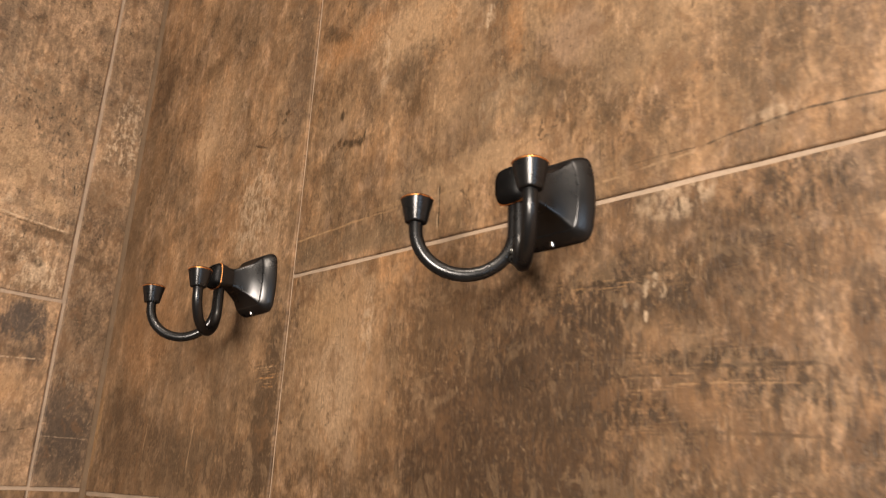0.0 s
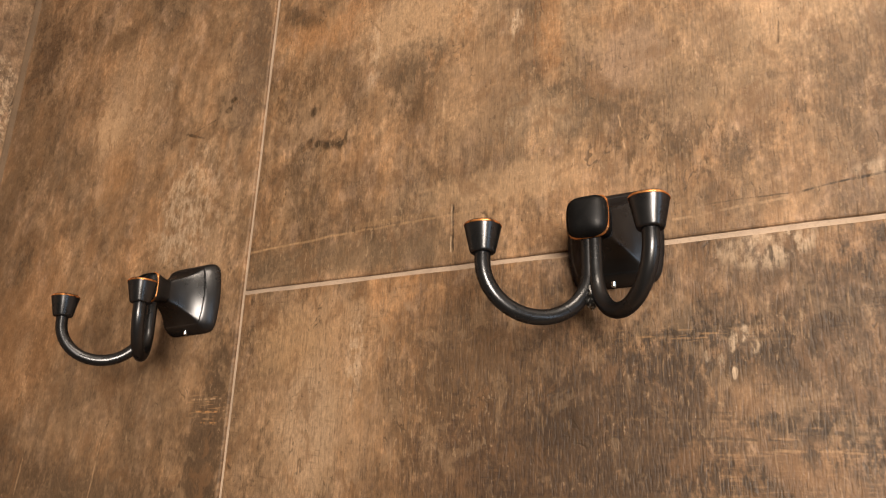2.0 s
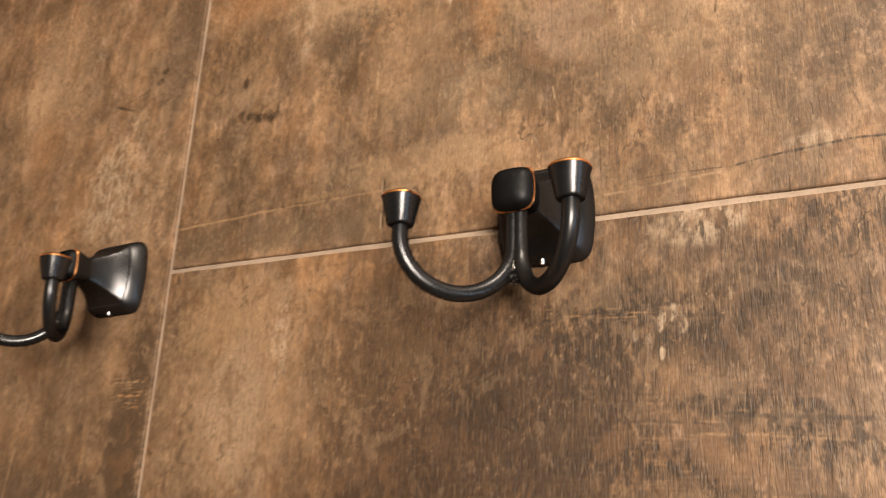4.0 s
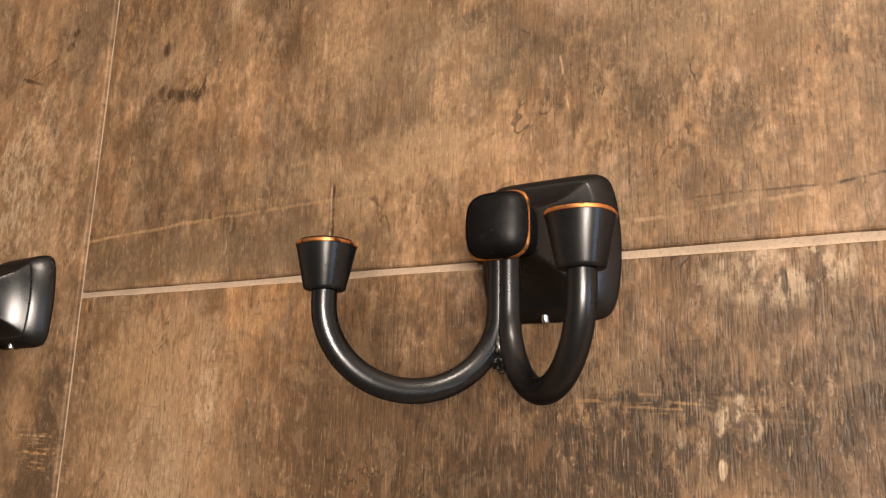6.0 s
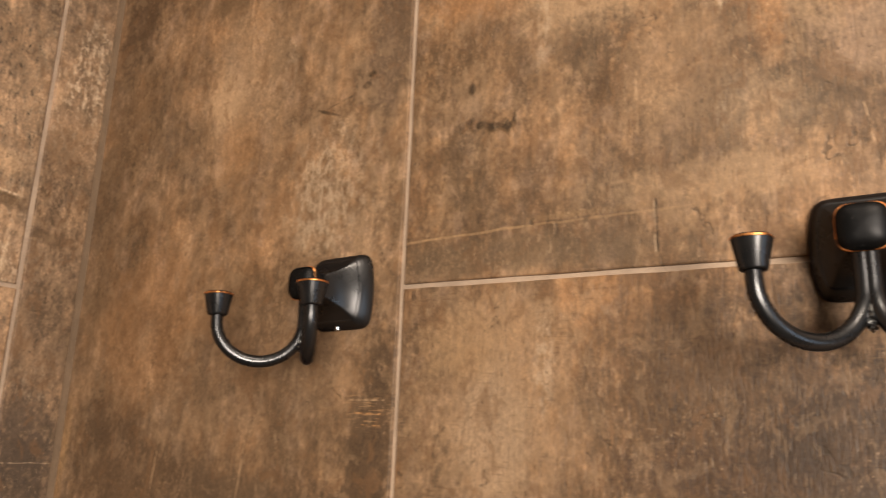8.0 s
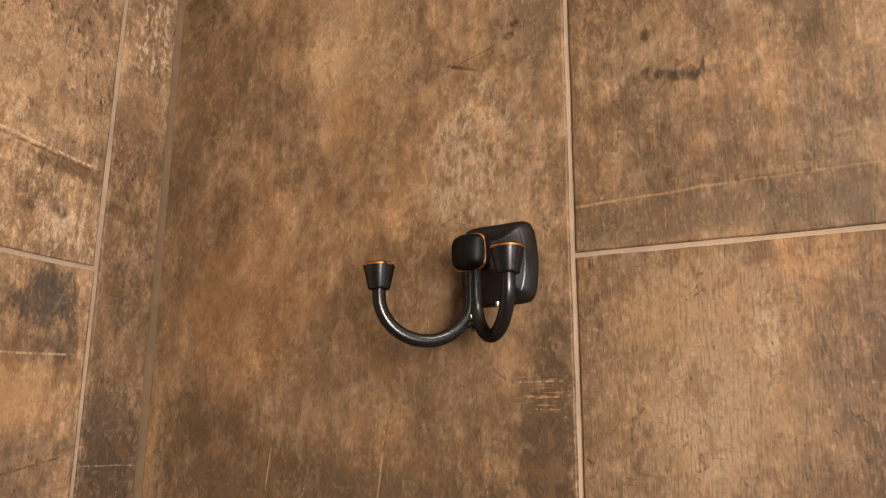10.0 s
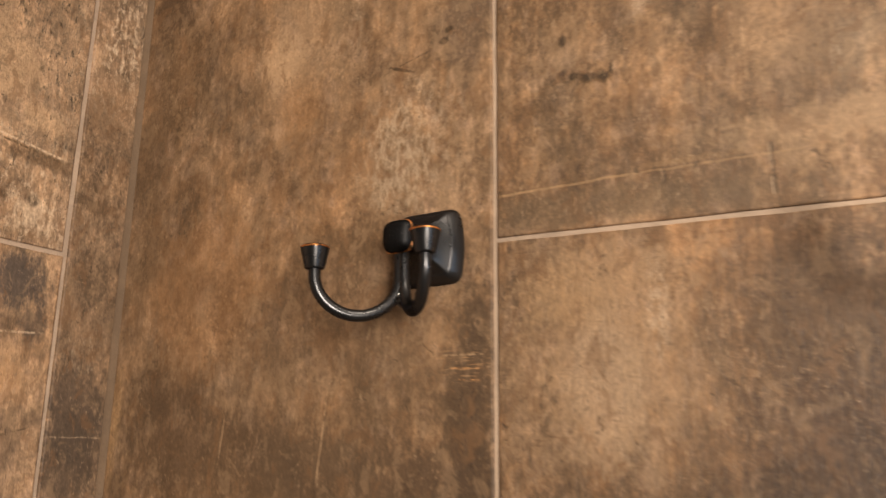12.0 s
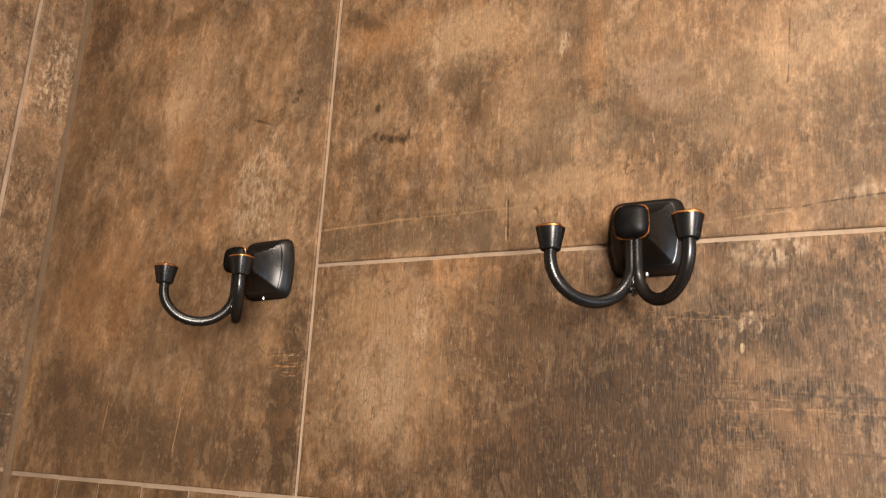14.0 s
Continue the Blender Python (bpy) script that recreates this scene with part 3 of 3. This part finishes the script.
def rings(bm, loops, cap_first=True, cap_last=True):
    """Skin a row of closed loops of points."""
    rows = [[bm.verts.new(p) for p in loop] for loop in loops]
    n = len(rows[0])
    for a, b in zip(rows, rows[1:]):
        for i in range(n):
            bm.faces.new((a[i], a[(i + 1) % n], b[(i + 1) % n], b[i]))
    if cap_first:
        bm.faces.new(rows[0])
    if cap_last:
        bm.faces.new(rows[-1])
    return bm


rng = random.Random(7)


def tile_mesh(name, corners, to_world, material, depth=0.006, wear=0.00025, step=0.02):
    """A tile with slightly chipped, eased edges. corners: (u, v) in order; to_world(u, v, d) gives the place d behind the face."""
    pts = []
    for (u0, v0), (u1, v1) in zip(corners, corners[1:] + corners[:1]):
        n = max(1, int(math.hypot(u1 - u0, v1 - v0) / step))
        pts += [(u0 + (u1 - u0) * i / n + rng.uniform(-wear, wear), v0 + (v1 - v0) * i / n + rng.uniform(-wear, wear)) for i in range(n)]
    cu, cv = sum(p[0] for p in corners) / 4, sum(p[1] for p in corners) / 4
    hu, hv = max(abs(p[0] - cu) for p in corners), max(abs(p[1] - cv) for p in corners)

    def inset(e):
        return [(cu + (u - cu) * (1 - e / hu), cv + (v - cv) * (1 - e / hv)) for u, v in pts]

    loops = [(inset(0), depth), (inset(0), 0.0009), (inset(0.0003), 0.0003), (inset(0.0010), 0.0)]
    return rings(bmesh.new(), [[to_world(u, v, d) for u, v in loop] for loop, d in loops])


# ---- the room ----
XW, YW = 0.348, 0.866          # faces of the tiles on the two walls


def lean(z):
    """Shift of the side wall with height, a tilt fitted to the camera's view."""
    return 0.026 * (z - 1.58)


WEST, SOUTH, TOP = -0.95, -1.40, 2.44
SIDE = -0.1075                  # where the tiles of the side wall end, unseen; an added dark wall follows
wall_east = structure("wall_east", box(bmesh.new(), XW + 0.0022, XW + 0.12, SOUTH - 0.1, YW + 0.16, 0, TOP), GROUT,
                      "bathroom wall covered in large rust-brown plank-look porcelain tiles", "wall")
bm = box(bmesh.new(), SIDE, XW + 0.0022, YW + 0.0022, YW + 0.12, 0, TOP)
for v in bm.verts:
    v.co.y += lean(v.co.z)
wall_north = structure("wall_north", bm, GROUT,
                       "side wall of the bathroom covered in mottled brown porcelain tiles", "wall")
# the opening here is added only to hold the unseen west lamp
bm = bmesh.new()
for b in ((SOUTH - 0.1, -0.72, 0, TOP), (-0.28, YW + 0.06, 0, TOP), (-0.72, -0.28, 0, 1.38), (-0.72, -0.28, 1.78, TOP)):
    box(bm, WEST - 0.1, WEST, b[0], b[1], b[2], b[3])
structure("wall_west", bm, PAINT, "plain dark bathroom wall with an added opening for a lamp", "wall")
# unseen wall, added so that the left sides of the hooks reflect dark
structure("wall_dark_reflect", box(bmesh.new(), WEST, SIDE, YW + 0.06, YW + 0.16, 0, TOP), PAINT, "unseen dark wall added to darken the hooks' reflections", "wall")
bm = bmesh.new()
for b in ((WEST, -0.47, 0, TOP), (0.17, XW + 0.0022, 0, TOP), (-0.47, 0.17, 0, 1.03), (-0.47, 0.17, 1.87, TOP)):
    box(bm, b[0], b[1], SOUTH - 0.1, SOUTH, b[2], b[3])
structure("wall_south", bm, PAINT, "plain dark wall with a window opening", "wall")
structure("floor", box(bmesh.new(), WEST - 0.1, XW + 0.12, SOUTH - 0.1, YW + 0.12, -0.1, 0), FLOORM, "plain dark bathroom floor", "floor")
structure("ceiling", box(bmesh.new(), WEST - 0.1, XW + 0.12, SOUTH - 0.1, YW + 0.12, TOP, TOP + 0.1), CEIL, "plain white painted ceiling", "ceiling")


def east(u, v, d):
    return (XW + d, u, v)


def north(u, v, d):
    return (u, YW + lean(v) + d, v)


G, GL = 0.0019, 0.0015          # half the width of the upright and level joints
YJ, ZJ = 0.5235, 1.6592         # the upright joint and the level joint of the wall with the hooks


def border(y):
    """Height of the joint over the mosaic border, sloped to fit the camera's view."""
    return 1.4775 + 0.0200 * (0.842 - y)


def tile(parent, corners, to_world, material, name="tile"):
    return part(name, tile_mesh(name, corners, to_world, material), material, parent)


RIGHT, HEAD = -0.092, 2.118
CORNER = 0.862


def joint(z):
    """The upright joint, leaned towards the corner to fit the camera's view."""
    return YJ + 0.014 * (z - 1.60)


tile(wall_east, [(RIGHT, ZJ + GL), (joint(ZJ) - G, ZJ + GL), (joint(HEAD) - G, HEAD), (RIGHT, HEAD)], east, TILE_UPPER)
tile(wall_east, [(RIGHT, border(RIGHT) + G), (joint(1.48) - G, border(YJ) + G), (joint(ZJ) - G, ZJ - GL), (RIGHT, ZJ - GL)], east, TILE_LOWER)
tile(wall_east, [(joint(1.48) + G, border(YJ) + G), (CORNER + lean(1.48), border(CORNER) + G), (CORNER + lean(HEAD), HEAD), (joint(HEAD) + G, HEAD)], east, TILE_CORNER)
SJ = 0.2945                     # the upright joint of the side wall
ZS, ZB = 1.669, 1.480
tile(wall_north, [(SJ + G, ZB + G), (XW - 0.003, ZB + G), (XW - 0.003, HEAD), (SJ + G + 0.002, HEAD)], north, TILE_STRIP)
tile(wall_north, [(SJ - 0.40, ZS + G), (SJ - G - 0.001, ZS + G), (SJ - G + 0.002, HEAD), (SJ - 0.40, HEAD)], north, TILE_SIDE_UP)
tile(wall_north, [(SJ - 0.40, ZB + G), (SJ - G, ZB + G), (SJ - G, ZS - G), (SJ - 0.40, ZS - G)], north, TILE_SIDE_LOW)

# the bead of caulk in the corner
bm = bmesh.new()
rings(bm, [[(XW + x, YW + lean(z) + y, z) for x, y in ((0.001, -0.0048), (-0.0008, -0.0032), (-0.0024, -0.0014), (-0.0036, 0.001), (0.001, 0.001))]
           for z in [0.002 + i * (TOP - 0.004) / 60 for i in range(61)]])
structure("trim", bm, CAULK, "brown caulk bead in the corner between the tiled walls", "caulk")

# the hooks ------------------------------------------------------------


def square_loop(d, half, power, n=128):
    """A rounded square of half-width half, d from the wall, with its points drawn towards the corners; local axes: x to the side, y up, z out of the wall."""
    out = []
    for i in range(n):
        a = 2 * math.pi * (i + 0.5) / n
        a += 0.20 * math.sin(4 * a)
        c, s = math.cos(a), math.sin(a)
        r = half / (abs(c) ** power + abs(s) ** power) ** (1 / power)
        out.append((r * c, r * s, d))
    return out


def lofted(profile, power):
    """Rounded squares one before the other: (distance from the wall, half-width, and the squareness if it changes)."""
    return rings(bmesh.new(), [square_loop(p[0], p[1], p[2] if len(p) > 2 else power) for p in profile])


def tube(points, radii, n=18):
    """A round rod along a path."""
    bm, loops, side = bmesh.new(), [], None
    for i, p in enumerate(points):
        t = (points[min(i + 1, len(points) - 1)] - points[max(i - 1, 0)]).normalized()
        side = (side - t * side.dot(t)).normalized() if side else t.orthogonal().normalized()
        up = t.cross(side)
        loops.append([p + radii[i] * (math.cos(2 * math.pi * k / n) * side + math.sin(2 * math.pi * k / n) * up) for k in range(n)])
    return rings(bm, loops)


def upright_loft(profile, at, power, n=40):
    """Rounded squares stacked upwards (local y) round the place at: (height, half-width)."""
    loops = []
    for h, half in profile:
        loops.append([(at[0] + x, at[1] + h, at[2] + z) for x, z, _ in square_loop(0, half, power, n)])
    return rings(bmesh.new(), loops)


ARM_TOP, ARM_SIDE, ARM_OUT, ARM_R, DROP = 0.0016, 0.0361, 0.0364, 0.0239, -0.0248


def build_hook():
    hook = new("robe_hook")
    loft = lofted([(0.0, 0.0238, 9), (0.0006, 0.0243, 9), (0.0014, 0.0246, 9), (0.0030, 0.0245, 9), (0.0046, 0.0240, 9), (0.0062, 0.0233, 10), (0.0078, 0.0224, 11), (0.0092, 0.0214, 12),
                   (0.0104, 0.0205, 14), (0.0107, 0.0201, 16), (0.0109, 0.0194, 18), (0.0124, 0.0178, 22), (0.0142, 0.0160, 24), (0.0162, 0.0143, 24), (0.0184, 0.0127, 24),
                   (0.0208, 0.0113, 22), (0.0232, 0.0101, 16), (0.0256, 0.0091, 12), (0.0276, 0.0083, 9), (0.0294, 0.0079, 7)], 6.0)
    for v in loft.verts:
        # the upright sides bow outwards
        bow = 0.13 * min(1.0, (0.0294 - v.co.z) / 0.0187)
        v.co.x *= 1.01 - bow * (v.co.y / 0.0246) ** 2 * (0.0246 / max(0.0079, 0.0246 - 0.6 * v.co.z)) ** 2
    plate = part("backplate", loft, BRONZE, hook, "flared square bronze backplate with bowed sides", True, 24)
    screw = bmesh.new()
    rings(screw, [[(0.0013 * r * math.cos(a), y, 0.0062 + 0.0013 * r * math.sin(a)) for a in [2 * math.pi * k / 16 for k in range(16)]]
                  for r, y in ((1, -0.0180), (1, -0.0246), (0.85, -0.0252), (0.5, -0.0252), (0.5, -0.0240))])
    part("set_screw", screw, STEEL, plate, "tiny bright steel set screw", True)
    knob = part("knob", lofted([(0.0284, 0.0078), (0.0300, 0.0078), (0.0330, 0.0083), (0.0365, 0.0092), (0.0395, 0.0100), (0.0408, 0.0102)], 4.2), BRONZE, hook, "square domed bronze knob", True)
    part("rim", lofted([(0.0405, 0.0099), (0.0407, 0.0102), (0.0411, 0.0104), (0.0415, 0.0102), (0.0418, 0.0100)], 4.2), COPPER, knob, "worn copper edge", True)
    part("cap", lofted([(0.0415, 0.0102), (0.0419, 0.01015), (0.0427, 0.0099), (0.0438, 0.0094), (0.0449, 0.0086), (0.0458, 0.0075), (0.0465, 0.0060), (0.0470, 0.0042), (0.0473, 0.0022), (0.0474, 0.0004)], 3.3),
         DULL, knob, smooth=True)
    weld = bmesh.new()
    bmesh.ops.create_icosphere(weld, subdivisions=3, radius=1.0)
    for v in weld.verts:
        n = 1 + 0.12 * math.sin(9 * v.co.x + 4 * v.co.y) * math.cos(7 * v.co.z)
        v.co = Vector((v.co.x * 0.0030 * n, -0.0372 + v.co.y * 0.0062 * n, 0.0386 + v.co.z * 0.0030 * n))
    part("weld", weld, SOLDER, hook, "rough bright weld between the arms", True)
    for s in (1, -1):
        pts = [Vector((s * ARM_TOP, y, 0.0370)) for y in (-0.0060, -0.0110, -0.0160, -0.0205)]
        for k in range(33):
            a = math.pi * k / 32
            run = (1 - math.cos(a)) / 2
            pts.append(Vector((s * (ARM_TOP + ARM_SIDE * run), DROP - ARM_R * math.sin(a), 0.0370 + ARM_OUT * run)))
        end = pts[-1] + Vector((0, 0.003, 0))
        pts.append(end)
        radii = [0.0034 + 0.0002 * min(1, i / 10) for i in range(len(pts))]
        part("arm", tube(pts, radii, 24), BRONZE, hook, smooth=True)
        cup = part("cup", upright_loft([(0.0, 0.0046), (0.0001, 0.0052), (0.0004, 0.0055), (0.0010, 0.0057), (0.0117, 0.0079), (0.0125, 0.0081)], end, 2.35, 64), BRONZE, hook,
                   "flared bronze tip", True)
        part("rim", upright_loft([(0.0124, 0.0079), (0.0126, 0.0083), (0.0130, 0.0083), (0.0136, 0.0079), (0.0138, 0.0071)], end, 2.35, 64), COPPER, cup, "worn copper edge", True)
        part("cap", upright_loft([(0.0135, 0.0075), (0.0142, 0.0071), (0.0147, 0.0050), (0.0149, 0.0006)], end, 2.35), DULL, cup, smooth=True)
    return tagged(hook, "dark bronze double robe hook with copper edges on tiled wall", "robe hook", "robe hooks on the tiled wall")


def on_wall(y, z, roll=0.0, yaw=0.0, tilt=0.0):
    """Local x to the side (towards smaller y), local y up, local z out of the wall."""
    return Matrix.Translation((XW, y, z)) @ Matrix(((0, 0, -1, 0), (-1, 0, 0, 0), (0, 1, 0, 0), (0, 0, 0, 1))) @ pose(0, 0, 0, tilt, yaw, roll)


robe_hook = build_hook()
robe_hook.matrix_world = on_wall(0.2643, 1.6620, 0.9, 0.0, 0.5)
copy_thing(robe_hook, on_wall(0.5696, 1.6569, 2.0, -0.4, 0.8))

# mosaic border and the rest of the tiles ------------------------------------
PITCH = 0.0535
for k in range(16):
    a, b = 0.843 - k * PITCH, 0.843 - (k + 1) * PITCH
    part("mosaic_tile", tile_mesh("mosaic_tile", [(b + 0.0015, border(b) - G - 0.0505), (a - 0.0015, border(a) - G - 0.0505), (a - 0.0015, border(a) - G), (b + 0.0015, border(b) - G)],
                                  east, TILE_EAST), TILE_EAST, wall_east)
part("mosaic_tile", tile_mesh("mosaic_tile", [(0.845, border(0.86) - G - 0.0505), (0.860, border(0.86) - G - 0.0505), (0.860, border(0.86) - G), (0.845, border(0.86) - G)], east, TILE_EAST),
     TILE_EAST, wall_east)
for k in range(-1, 7):
    a, b = SJ - k * PITCH, SJ - (k + 1) * PITCH
    a = min(a, XW - 0.003 + 0.0015)
    part("mosaic_tile", tile_mesh("mosaic_tile", [(b + 0.0015, ZB - G - 0.0505), (a - 0.0015, ZB - G - 0.0505), (a - 0.0015, ZB - G), (b + 0.0015, ZB - G)], north, TILE_NORTH),
         TILE_NORTH, wall_north)

LOW = 1.4215
for z0, z1 in ((0.004, 0.47), (0.474, 0.945), (0.949, LOW), (HEAD + 0.004, TOP - 0.004)):
    for y0, y1 in ((0.5265, 0.862), (-0.092, 0.5225), (-0.710, -0.096), (-1.396, -0.714)):
        tile(wall_east, [(y0, z0), (y1, z0), (y1, z1), (y0, z1)], east, TILE_EAST)
    for x0, x1 in ((0.2965, 0.345), (-0.1055, 0.2925)):
        tile(wall_north, [(x0, z0), (x1, z0), (x1, z1), (x0, z1)], north, TILE_NORTH)
for z0, z1 in ((ZJ + G, HEAD), (1.503, ZJ - GL)):
    for y0, y1 in ((-0.710, -0.096), (-1.396, -0.714)):
        tile(wall_east, [(y0, z0), (y1, z0), (y1, z1), (y0, z1)], east, TILE_EAST)
